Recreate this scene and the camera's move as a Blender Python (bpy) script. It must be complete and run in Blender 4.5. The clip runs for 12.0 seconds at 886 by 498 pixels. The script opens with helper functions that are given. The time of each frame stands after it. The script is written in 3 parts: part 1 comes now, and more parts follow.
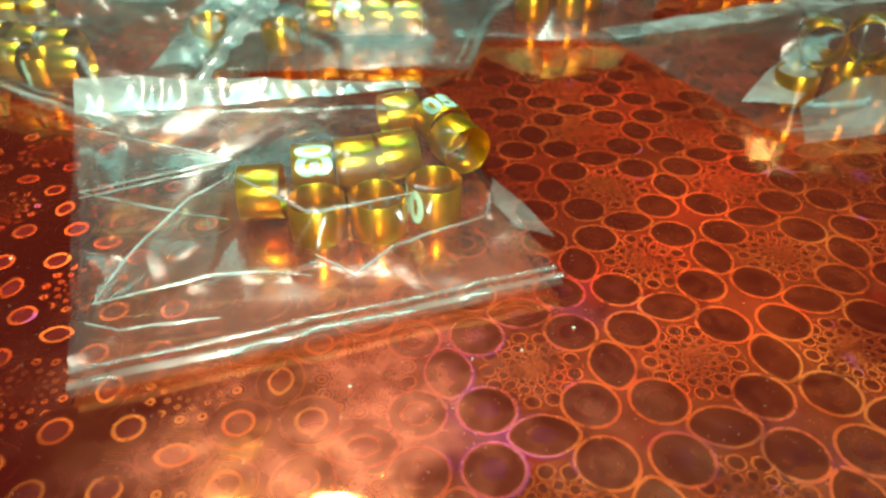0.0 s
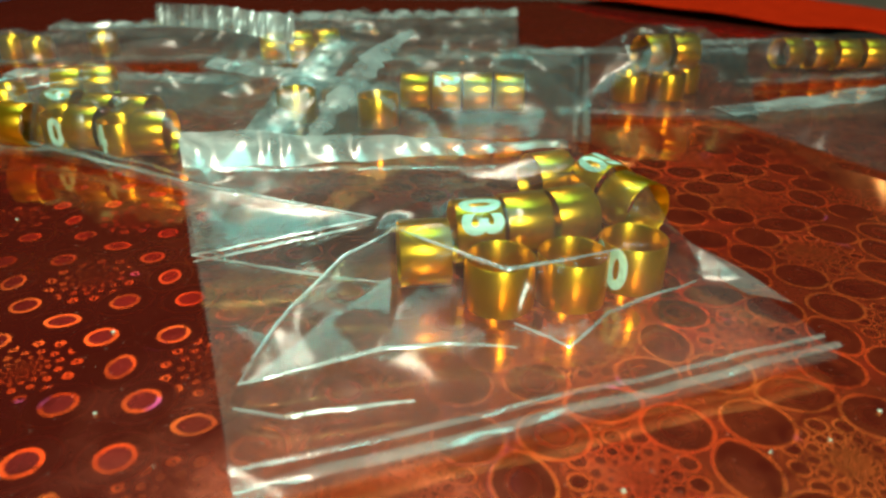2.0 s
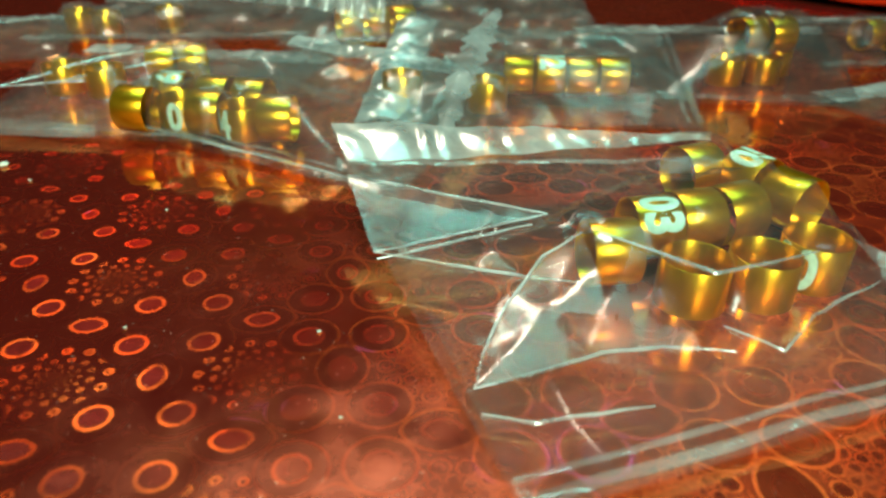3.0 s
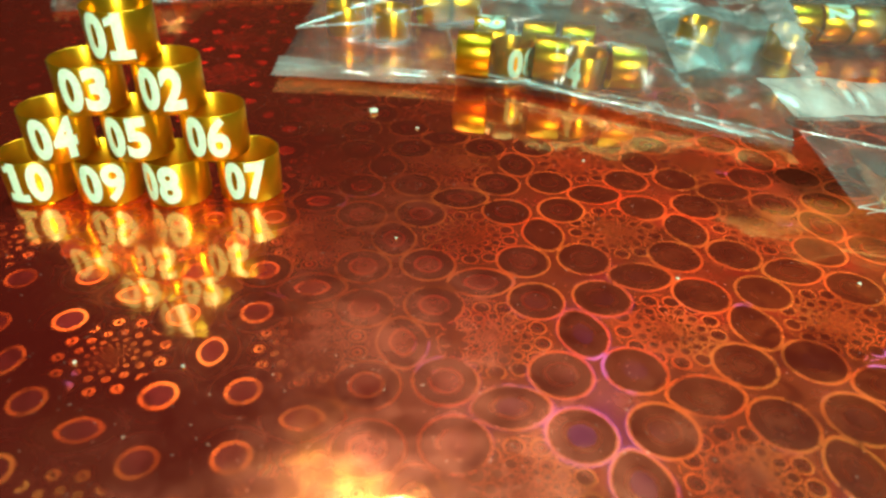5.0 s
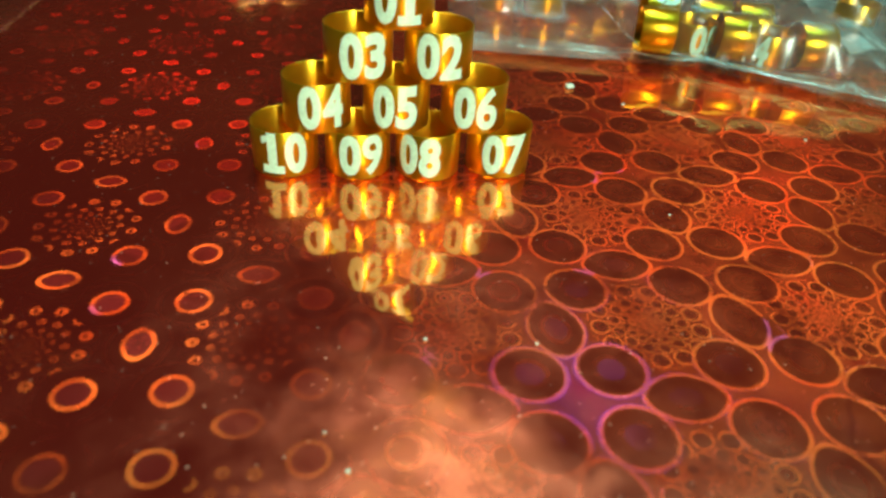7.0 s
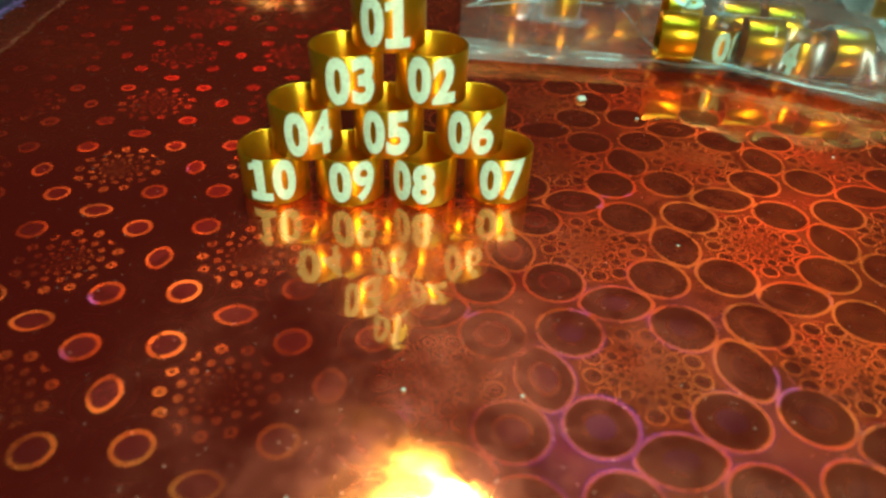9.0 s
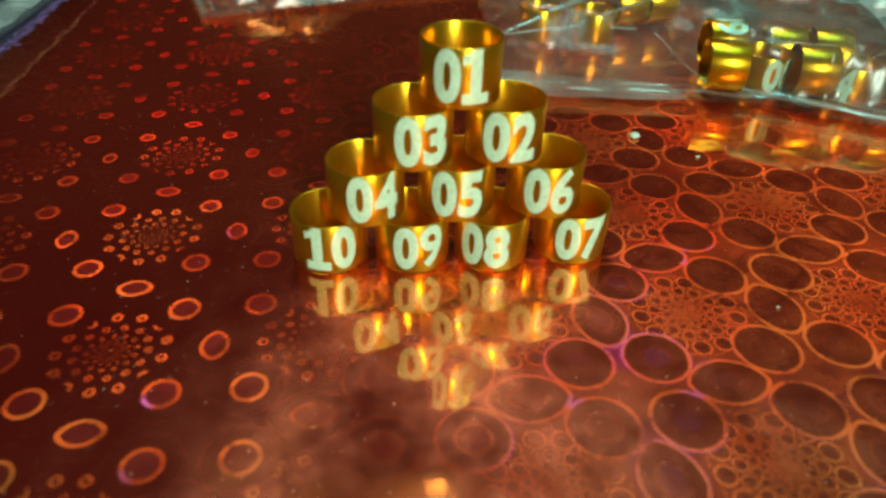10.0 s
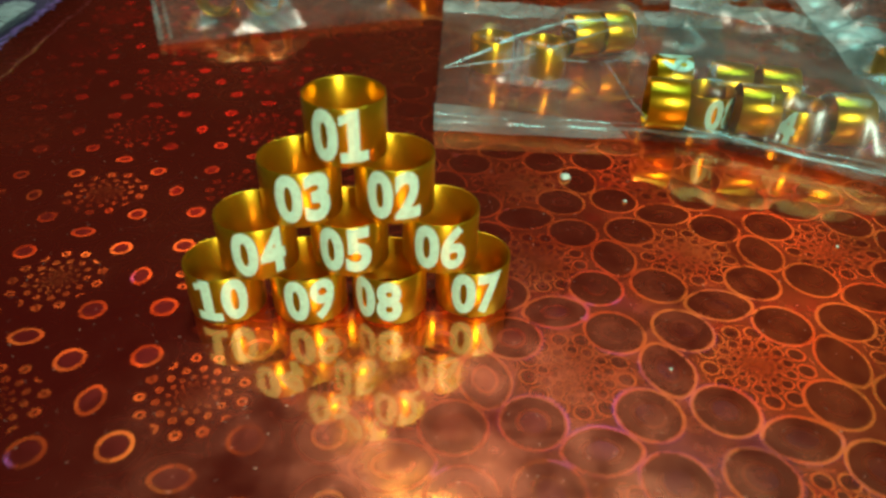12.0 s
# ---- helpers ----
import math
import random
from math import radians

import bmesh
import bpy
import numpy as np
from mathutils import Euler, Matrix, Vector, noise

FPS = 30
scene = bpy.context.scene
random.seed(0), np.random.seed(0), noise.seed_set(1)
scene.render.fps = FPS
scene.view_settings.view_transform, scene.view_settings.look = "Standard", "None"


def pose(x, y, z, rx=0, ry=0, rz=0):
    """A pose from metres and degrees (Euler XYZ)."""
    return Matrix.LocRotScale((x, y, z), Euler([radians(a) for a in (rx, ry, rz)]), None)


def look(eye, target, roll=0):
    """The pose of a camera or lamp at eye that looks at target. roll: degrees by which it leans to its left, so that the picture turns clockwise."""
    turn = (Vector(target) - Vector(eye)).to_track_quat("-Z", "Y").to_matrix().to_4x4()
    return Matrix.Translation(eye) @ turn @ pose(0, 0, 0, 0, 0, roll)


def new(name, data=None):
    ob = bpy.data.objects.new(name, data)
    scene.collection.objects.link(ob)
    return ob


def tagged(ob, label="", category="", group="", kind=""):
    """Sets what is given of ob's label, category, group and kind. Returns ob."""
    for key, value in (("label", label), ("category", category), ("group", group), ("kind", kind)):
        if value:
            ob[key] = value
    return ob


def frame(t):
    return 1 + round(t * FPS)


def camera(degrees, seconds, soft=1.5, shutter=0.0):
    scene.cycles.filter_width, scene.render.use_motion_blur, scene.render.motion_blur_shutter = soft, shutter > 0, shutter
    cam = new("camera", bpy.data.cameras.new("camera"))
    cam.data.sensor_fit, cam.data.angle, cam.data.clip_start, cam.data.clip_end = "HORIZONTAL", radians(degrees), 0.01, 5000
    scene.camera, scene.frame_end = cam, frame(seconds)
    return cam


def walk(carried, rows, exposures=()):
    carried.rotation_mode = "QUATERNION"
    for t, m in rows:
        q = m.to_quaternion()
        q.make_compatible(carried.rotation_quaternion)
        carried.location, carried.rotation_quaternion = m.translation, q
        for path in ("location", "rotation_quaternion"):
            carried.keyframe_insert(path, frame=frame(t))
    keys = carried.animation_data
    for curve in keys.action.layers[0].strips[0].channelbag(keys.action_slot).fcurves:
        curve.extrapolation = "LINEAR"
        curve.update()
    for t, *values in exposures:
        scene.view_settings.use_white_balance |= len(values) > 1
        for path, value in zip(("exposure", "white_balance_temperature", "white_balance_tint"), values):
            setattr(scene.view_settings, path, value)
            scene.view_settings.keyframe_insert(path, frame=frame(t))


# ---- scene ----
cam = camera(65.2, 12.0, soft=2.7)
cam.data.dof.use_dof, cam.data.dof.focus_distance, cam.data.dof.aperture_fstop = True, 0.19, 15.0

PATH = [
    (0, (0.311, -0.214, 0.122), (0.324, 1.387, -1.077), -0.7),
    (0.5, (0.307, -0.196, 0.106), (0.304, 1.511, -0.936), -2.6),
    (1, (0.298, -0.193, 0.094), (0.315, 1.568, -0.853), -0.9),
    (1.5, (0.279, -0.189, 0.09), (0.295, 1.601, -0.802), -0.3),
    (2, (0.256, -0.188, 0.088), (0.33, 1.599, -0.807), 0.2),
    (2.5, (0.234, -0.189, 0.088), (0.314, 1.593, -0.817), 0.9),
    (3, (0.208, -0.183, 0.095), (0.297, 1.558, -0.884), 0.8),
    (3.5, (0.171, -0.179, 0.092), (0.282, 1.542, -0.921), 1.4),
    (3.7, (0.154, -0.179, 0.094), (0.295, 1.531, -0.934), 2.5),
    (5.3, (0.06, -0.181, 0.1), (0.204, 1.45, -1.049), 2.5),
    (5.5, (0.053, -0.182, 0.096), (0.198, 1.447, -1.056), 2.8),
    (6, (0.041, -0.178, 0.098), (0.141, 1.442, -1.07), 1.9),
    (6.5, (0.022, -0.176, 0.092), (0.198, 1.423, -1.096), 4.3),
    (7, (-0.001, -0.172, 0.092), (0.199, 1.437, -1.079), 4.3),
    (7.2, (-0.009, -0.171, 0.09), (0.244, 1.436, -1.072), 4.6),
    (8.8, (0.01, -0.164, 0.096), (0.099, 1.425, -1.115), 2.7),
    (9, (0.01, -0.16, 0.096), (0.106, 1.436, -1.106), 2.3),
    (9.5, (0.001, -0.149, 0.097), (0.132, 1.442, -1.107), 2.0),
    (10, (-0.011, -0.138, 0.098), (0.149, 1.462, -1.092), 1.8),
    (10.5, (-0.011, -0.127, 0.103), (0.12, 1.501, -1.051), 1.2),
    (11, (-0.003, -0.126, 0.106), (0.133, 1.507, -1.04), 1.5),
    (11.5, (0.012, -0.132, 0.104), (0.092, 1.492, -1.062), 1.6),
    (12, (0.017, -0.132, 0.107), (0.126, 1.476, -1.078), 1.7),
]
walk(cam, [(t, look(eye, target, roll)) for t, eye, target, roll in PATH],
     exposures=[(0, 0.5), (0.5, 0.3), (1.0, 0.18), (1.5, 0.05), (2.5, 0.05), (3.0, 0.2), (3.7, 0.5), (5.3, 0.5), (6.0, 0.42), (7.0, 0.25), (9.0, 0.0), (10.0, -0.15), (12.0, -0.2)])

# ---- world and lights ----
world = bpy.data.worlds.new("room_air")
scene.world = world
world.use_nodes = True
world.node_tree.nodes["Background"].inputs[0].default_value = (0.10, 0.12, 0.12, 1)
world.node_tree.nodes["Background"].inputs[1].default_value = 0.15


def area_lamp(name, eye, target, sx, sy, watts, color):
    d = bpy.data.lights.new(name, "AREA")
    d.shape, d.size, d.size_y, d.energy, d.color = "RECTANGLE", sx, sy, watts, color
    ob = new(name, d)
    ob.matrix_world = look(eye, target)
    return ob


LAMP = area_lamp("ceiling_lamp", (-0.04, 0.80, 1.60), (0.08, 0.0, 0.0), 0.32, 0.18, 12.5, (1.0, 0.86, 0.66))
# unseen broad cyan fill, added overhead to brighten and tint the film
CYAN_FILL = area_lamp("overhead_tube", (0.30, 0.20, 1.60), (0.25, 0.05, 0.0), 1.3, 0.7, 17, (0.34, 1.0, 0.86))
# unseen narrow light added behind the camera, for streaks on the ring fronts
SIDE = area_lamp("room_window", (0.40, -1.30, 0.86), (0.12, 0.05, 0.0), 0.075, 0.52, 32, (0.80, 1.0, 0.78))


# ---- material helpers ----
class Graph:
    """Short hand for node trees."""

    def __init__(self, name):
        self.mat = bpy.data.materials.new(name)
        self.mat.use_nodes = True
        self.tree = self.mat.node_tree
        self.tree.nodes.clear()
        self.out = self.tree.nodes.new("ShaderNodeOutputMaterial")

    def node(self, kind, **attrs):
        n = self.tree.nodes.new(kind)
        for key, value in attrs.items():
            setattr(n, key, value)
        return n

    def link(self, a, b):
        if isinstance(a, (int, float)):
            b.default_value = a
        elif isinstance(a, tuple):
            b.default_value = a
        else:
            self.tree.links.new(a, b)

    def math(self, op, a, b=0.0, c=0.0):
        n = self.node("ShaderNodeMath", operation=op)
        for v, s in zip((a, b, c), n.inputs):
            self.link(v, s)
        return n.outputs[0]

    def noise(self, vec, scale, detail=3.0, rough=0.55):
        n = self.node("ShaderNodeTexNoise")
        self.link(vec, n.inputs["Vector"])
        n.inputs["Scale"].default_value, n.inputs["Detail"].default_value = scale, detail
        n.inputs["Roughness"].default_value = rough
        return n.outputs["Fac"]

    def band(self, v, centre, half, soft):
        """1 where v is within half of centre, falling to 0 over soft."""
        d = self.math("ABSOLUTE", self.math("SUBTRACT", v, centre))
        n = self.node("ShaderNodeMapRange", interpolation_type="SMOOTHSTEP")
        self.link(d, n.inputs["Value"])
        for key, value in (("From Min", half), ("From Max", half + soft), ("To Min", 1.0), ("To Max", 0.0)):
            n.inputs[key].default_value = value
        return n.outputs["Result"]

    def ramp(self, v, a, b, lo=0.0, hi=1.0):
        n = self.node("ShaderNodeMapRange", interpolation_type="SMOOTHSTEP")
        self.link(v, n.inputs["Value"])
        for key, value in (("From Min", a), ("From Max", b), ("To Min", lo), ("To Max", hi)):
            n.inputs[key].default_value = value
        return n.outputs["Result"]

    def mix(self, fac, a, b):
        n = self.node("ShaderNodeMix", data_type="RGBA")
        self.link(fac, n.inputs[0])
        self.link(a, n.inputs[6])
        self.link(b, n.inputs[7])
        return n.outputs[2]

    def scale(self, col, fac):
        n = self.node("ShaderNodeMix", data_type="RGBA", blend_type="MULTIPLY")
        n.inputs[0].default_value = 1.0
        self.link(col, n.inputs[6])
        comb = self.node("ShaderNodeCombineColor")
        for i in range(3):
            self.link(fac, comb.inputs[i])
        self.link(comb.outputs[0], n.inputs[7])
        return n.outputs[2]

    def glossy(self, col, rough, normal=None, kind="GGX"):
        n = self.node("ShaderNodeBsdfAnisotropic", distribution=kind)
        self.link(col, n.inputs["Color"])
        self.link(rough, n.inputs["Roughness"])
        if normal is not None:
            self.link(normal, n.inputs["Normal"])
        return n.outputs[0]

    def add(self, a, b):
        n = self.node("ShaderNodeAddShader")
        self.tree.links.new(a, n.inputs[0])
        self.tree.links.new(b, n.inputs[1])
        return n.outputs[0]

    def blend(self, fac, a, b):
        n = self.node("ShaderNodeMixShader")
        self.link(fac, n.inputs[0])
        self.tree.links.new(a, n.inputs[1])
        self.tree.links.new(b, n.inputs[2])
        return n.outputs[0]

    def bump(self, height, dist, strength=1.0):
        n = self.node("ShaderNodeBump")
        self.link(height, n.inputs["Height"])
        n.inputs["Distance"].default_value, n.inputs["Strength"].default_value = dist, strength
        return n.outputs[0]

    def done(self, shader):
        self.tree.links.new(shader, self.out.inputs["Surface"])
        return self.mat


def world_xyz(g):
    geo = g.node("ShaderNodeNewGeometry")
    sep = g.node("ShaderNodeSeparateXYZ")
    g.link(geo.outputs["Position"], sep.inputs[0])
    return geo.outputs["Position"], sep.outputs[0], sep.outputs[1], sep.outputs[2]


CELL, TURN, ORIGIN = 0.0395, radians(2.4), (0.0530, -0.0316)


def foil_material():
    """Embossed holographic foil: a printed cell of ovals and bursts whose two engravings lean to opposite sides."""
    g = Graph("holographic_foil")
    pos, px, py, pz = world_xyz(g)
    wob = g.math("MULTIPLY", g.math("SUBTRACT", g.noise(pos, 22.0, 1.0), 0.5), 0.0016)
    dx = g.math("ADD", g.math("SUBTRACT", px, ORIGIN[0]), wob)
    dy = g.math("SUBTRACT", g.math("SUBTRACT", py, ORIGIN[1]), wob)
    c, s = math.cos(TURN) / CELL, math.sin(TURN) / CELL
    u = g.math("ADD", g.math("MULTIPLY", dx, c), g.math("MULTIPLY", dy, s))
    v = g.math("SUBTRACT", g.math("MULTIPLY", dy, c), g.math("MULTIPLY", dx, s))
    u = g.math("SUBTRACT", g.math("FRACT", g.math("ADD", u, 0.5)), 0.5)
    v = g.math("SUBTRACT", g.math("FRACT", g.math("ADD", v, 0.5)), 0.5)
    au, av = g.math("ABSOLUTE", u), g.math("ABSOLUTE", v)
    p, q = g.math("MAXIMUM", au, av), g.math("MINIMUM", au, av)

    def ellipse(cx, cy, rx, ry, power=2.0):
        a = g.math("DIVIDE", g.math("ABSOLUTE", g.math("SUBTRACT", p, cx)), rx)
        b = g.math("DIVIDE", g.math("ABSOLUTE", g.math("SUBTRACT", q, cy)), ry)
        if power == 2.0:
            return g.math("SQRT", g.math("ADD", g.math("MULTIPLY", a, a), g.math("MULTIPLY", b, b)))
        return g.math("POWER", g.math("ADD", g.math("POWER", a, power), g.math("POWER", b, power)), 1 / power)

    d = g.math("MINIMUM", ellipse(0.5, 0.0, 0.141, 0.200, 1.75), ellipse(0.300, 0.300, 0.168, 0.168))
    # the burst: rows of beads that shrink towards its middle
    r = g.math("SQRT", g.math("ADD", g.math("MULTIPLY", u, u), g.math("MULTIPLY", v, v)))
    th = g.math("ARCTAN2", v, u)
    row = g.math("DIVIDE", g.math("LOGARITHM", g.math("DIVIDE", r, 0.315), math.e), math.log(0.68))
    ri = g.math("FLOOR", row)
    ph = g.math("ADD", g.math("MULTIPLY", th, 13 / (2 * math.pi)), g.math("MULTIPLY", ri, 0.5))
    a = g.math("MULTIPLY", g.math("SUBTRACT", g.math("FRACT", ph), 0.5), 2 * math.pi / 13)
    b = g.math("MULTIPLY", g.math("SUBTRACT", g.math("FRACT", row), 0.5), -math.log(0.68))
    bead = g.math("DIVIDE", g.math("SQRT", g.math("ADD", g.math("MULTIPLY", a, a), g.math("MULTIPLY", b, b))), 0.195)
    inside = g.math("MULTIPLY", g.ramp(r, 0.33, 0.31), g.ramp(d, 1.0, 1.06))

    # engraving leaning one way: small rings and beads
    grow = g.ramp(py, 0.075, -0.065, 0.26, 0.49)
    small = g.math("ADD", g.band(g.math("SUBTRACT", d, grow), 0.0, 0.040, 0.05),
                   g.math("MULTIPLY", inside, g.math("MULTIPLY", g.band(bead, 0.42, 0.11, 0.10), g.ramp(r, 0.0, 0.30, 0.25, 0.85))))
    small = g.math("MULTIPLY", small, g.ramp(g.noise(pos, 33.0, 2.0), 0.34, 0.60, 0.35, 1.1))
    core = g.ramp(g.math("SUBTRACT", d, grow), -0.04, -0.12)
    # engraving leaning the other way: oval outlines, the web between, larger beads
    web = g.math("MULTIPLY", g.ramp(d, 0.99, 1.03), g.math("SUBTRACT", 1.0, g.math("MULTIPLY", inside, g.ramp(bead, 0.98, 0.90))))
    outline = g.band(d, 1.0, 0.035, 0.05)
    outline = g.math("MAXIMUM", outline, g.math("MULTIPLY", inside, g.band(bead, 0.93, 0.06, 0.12)))

    # wear and tone
    big = g.noise(pos, 9.0, 3.0)
    fine = g.noise(pos, 420.0, 4.0, 0.7)
    mid = g.noise(pos, 60.0, 3.0)
    speck = g.ramp(g.noise(pos, 900.0, 1.0), 0.73, 0.80)
    hue = g.noise(pos, 35.0, 2.0)
    orange = g.mix(g.ramp(hue, 0.35, 0.7), (1.0, 0.078, 0.009, 1), (1.0, 0.205, 0.032, 1))
    orange = g.mix(g.ramp(g.noise(pos, 48.0, 2.0), 0.66, 0.72), orange, (0.85, 0.16, 0.55, 1))
    red = g.mix(g.ramp(mid, 0.55, 0.72), (0.55, 0.060, 0.012, 1), (1.0, 0.02, 0.010, 1))

    crease = g.band(g.noise(pos, 7.0, 3.0), 0.5, 0.0, 0.012)
    relief = g.math("ADD", g.noise(pos, 26.0, 2.0), g.math("MULTIPLY", g.noise(pos, 120.0, 2.0), 0.05))
    wave = g.bump(g.math("ADD", relief, g.math("MULTIPLY", crease, 0.02)), 0.0022, 0.42)

    def lean(x, y):
        n = g.node("ShaderNodeVectorMath", operation="ADD")
        g.link(wave, n.inputs[0])
        n.inputs[1].default_value = (x, y, 0)
        m = g.node("ShaderNodeVectorMath", operation="NORMALIZE")
        g.link(n.outputs[0], m.inputs[0])
        return m.outputs[0]

    grain = g.math("MULTIPLY", g.math("ADD", 0.65, g.math("MULTIPLY", fine, 0.7)), g.ramp(g.noise(pos, 14.0, 4.0, 0.6), 0.32, 0.68, 0.55, 1.35))
    worn = g.math("ADD", g.band(g.noise(pos, 12.0, 4.0), 0.52, 0.002, 0.012), g.ramp(g.noise(pos, 75.0, 5.0, 0.7), 0.60, 0.72))
    grain = g.math("MULTIPLY", grain, g.math("SUBTRACT", 1.0, g.math("MULTIPLY", g.math("MINIMUM", worn, 1.0), 0.5)))
    blot = g.ramp(g.noise(pos, 110.0, 4.0, 0.65), 0.3, 0.7, 0.5, 1.5)
    lobe_a = g.glossy(g.scale(g.mix(core, orange, (0.40, 0.045, 0.05, 1)), g.math("MULTIPLY", grain, g.math("ADD", g.math("MULTIPLY", small, 0.115), g.math("MULTIPLY", core, 0.017)))), 0.31, lean(0.21, -0.16), "BECKMANN")
    wa = g.math("ADD", g.math("MULTIPLY", outline, 0.125), g.math("MULTIPLY", web, 0.052))
    lobe_b = g.glossy(g.scale(g.mix(outline, red, orange), g.math("MULTIPLY", grain, wa)), 0.45, lean(-0.31, -0.15), "BECKMANN")
    gap = g.math("MULTIPLY", web, g.ramp(r, 0.36, 0.44))
    violet = g.glossy(g.scale((0.30, 0.06, 0.95, 1), g.math("MULTIPLY", g.math("ADD", g.math("MULTIPLY", gap, 0.0026), g.math("ADD", g.math("MULTIPLY", g.band(d, 1.05, 0.03, 0.07), 0.009), g.math("MULTIPLY", core, 0.002))), g.ramp(g.noise(pos, 30.0, 2.0), 0.42, 0.62))), 0.24, lean(-0.21, -0.10), "BECKMANN")
    fill = g.glossy(g.scale((0.75, 0.120, 0.026, 1), g.math("MULTIPLY", g.math("MULTIPLY", grain, blot), 0.022)), 0.42, lean(-0.41, -0.13), "BECKMANN")
    ruby = (1.0, 0.012, 0.006, 1)
    patch = g.ramp(g.noise(pos, 27.0, 3.0), 0.45, 0.62)
    red_a = g.glossy(g.scale(ruby, g.math("MULTIPLY", g.math("ADD", g.math("MULTIPLY", small, 0.055), g.math("ADD", 0.0005, g.math("MULTIPLY", core, 0.026))), grain)), 0.31, lean(0.20, -0.39), "BECKMANN")
    red_b = g.glossy(g.scale(ruby, g.math("MULTIPLY", g.math("MULTIPLY", g.math("ADD", g.math("MULTIPLY", web, 0.4), outline), 0.024), patch)), 0.32, lean(-0.40, -0.25), "BECKMANN")
    haze = g.glossy(g.scale((1.0, 0.31, 0.18, 1), g.math("MULTIPLY", g.ramp(g.noise(pos, 19.0, 5.0, 0.62), 0.33, 0.67, 0.1, 1.7), g.math("MULTIPLY", blot, 0.105))), 0.39, lean(-0.05, 0.03), "BECKMANN")
    diff = g.node("ShaderNodeBsdfDiffuse")
    g.link(g.mix(g.math("MULTIPLY", big, 0.8), (0.040, 0.0016, 0.0018, 1), (0.066, 0.005, 0.003, 1)), diff.inputs["Color"])
    smear = g.ramp(g.noise(pos, 21.0, 5.0, 0.65), 0.42, 0.66)
    mirror = g.glossy(g.scale((0.76, 0.28, 0.05, 1), g.math("ADD", 0.55, g.math("MULTIPLY", mid, 0.5))), g.math("ADD", 0.045, g.math("MULTIPLY", smear, 0.09)), wave)
    coat = g.glossy((0.058, 0.050, 0.048, 1), 0.03, wave)
    sparkle = g.glossy(g.scale((1.0, 0.8, 0.6, 1), g.math("MULTIPLY", speck, 0.2)), 0.5, wave)
    total = diff.outputs[0]
    for sh in (lobe_a, lobe_b, red_a, red_b, violet, fill, haze, mirror, coat, sparkle):
        total = g.add(total, sh)
    return g.done(total)


def gold_material():
    """Anodised aluminium, drawn round its girth so that highlights run up and down."""
    g = Graph("gold_anodised_aluminium")
    pos, px, py, pz = world_xyz(g)
    tc = g.node("ShaderNodeTexCoord")
    sep = g.node("ShaderNodeSeparateXYZ")
    g.link(tc.outputs["Object"], sep.inputs[0])
    comb = g.node("ShaderNodeCombineXYZ")
    g.link(g.math("MULTIPLY", sep.outputs[2], 60.0), comb.inputs[2])
    g.link(sep.outputs[0], comb.inputs[0])
    g.link(sep.outputs[1], comb.inputs[1])
    lines = g.noise(comb.outputs[0], 60.0, 3.0)
    tone = g.noise(pos, 180.0, 3.0)
    bs = g.node("ShaderNodeBsdfPrincipled")
    g.link(g.mix(tone, (0.68, 0.315, 0.010, 1), (0.80, 0.43, 0.014, 1)), bs.inputs["Base Color"])
    bs.inputs["Metallic"].default_value = 0.92
    g.link(g.math("ADD", 0.24, g.math("MULTIPLY", g.noise(pos, 300.0, 3.0), 0.15)), bs.inputs["Roughness"])
    bs.inputs["Anisotropic"].default_value, bs.inputs["Anisotropic Rotation"].default_value = 0.6, 0.25
    around = g.node("ShaderNodeTangent", direction_type="RADIAL", axis="Z")
    g.link(around.outputs[0], bs.inputs["Tangent"])
    g.link(g.bump(g.math("ADD", lines, g.math("MULTIPLY", tone, 0.5)), 0.00002, 0.5), bs.inputs["Normal"])
    return g.done(bs.outputs[0])


def paint_material():
    g = Graph("white_print")
    pos, *_ = world_xyz(g)
    bs = g.node("ShaderNodeBsdfPrincipled")
    g.link(g.mix(g.ramp(g.noise(pos, 900.0, 3.0), 0.3, 0.75), (0.53, 0.80, 0.66, 1), (0.42, 0.63, 0.50, 1)), bs.inputs["Base Color"])
    bs.inputs["Roughness"].default_value, bs.inputs["Specular IOR Level"].default_value = 0.30, 0.9
    return g.done(bs.outputs[0])


def film_material(name, clear, gloss, milk, crinkle, rough=0.07, shine=0.34):
    """Thin clear polythene: passes light straight, shines, and scatters a little."""
    g = Graph(name)
    pos, *_ = world_xyz(g)
    h = g.math("ADD", g.math("ABSOLUTE", g.math("SUBTRACT", g.noise(pos, 38.0, 2.0), 0.5)), g.math("MULTIPLY", g.noise(pos, 160.0, 2.0), 0.05))
    normal = g.bump(h, crinkle, 0.7)
    tr = g.node("ShaderNodeBsdfTransparent")
    tr.inputs[0].default_value = clear
    fr = g.node("ShaderNodeFresnel")
    fr.inputs["IOR"].default_value = 1.5
    g.link(normal, fr.inputs["Normal"])
    fac = g.math("MINIMUM", g.math("ADD", gloss, g.math("MULTIPLY", fr.outputs[0], 0.62)), shine)
    gl = g.glossy((0.95, 1.0, 0.98, 1), rough, normal)
    di = g.node("ShaderNodeBsdfDiffuse")
    di.inputs[0].default_value = (0.72, 0.80, 0.80, 1)
    tl = g.node("ShaderNodeBsdfTranslucent")
    tl.inputs[0].default_value = (0.72, 0.80, 0.80, 1)
    g.link(normal, di.inputs["Normal"])
    cloud = g.math("MULTIPLY", g.ramp(g.noise(pos, 45.0, 4.0), 0.3, 0.75, 0.5, 1.5), milk)
    body = g.blend(cloud, tr.outputs[0], g.blend(0.5, di.outputs[0], tl.outputs[0]))
    return g.done(g.blend(fac, body, gl))


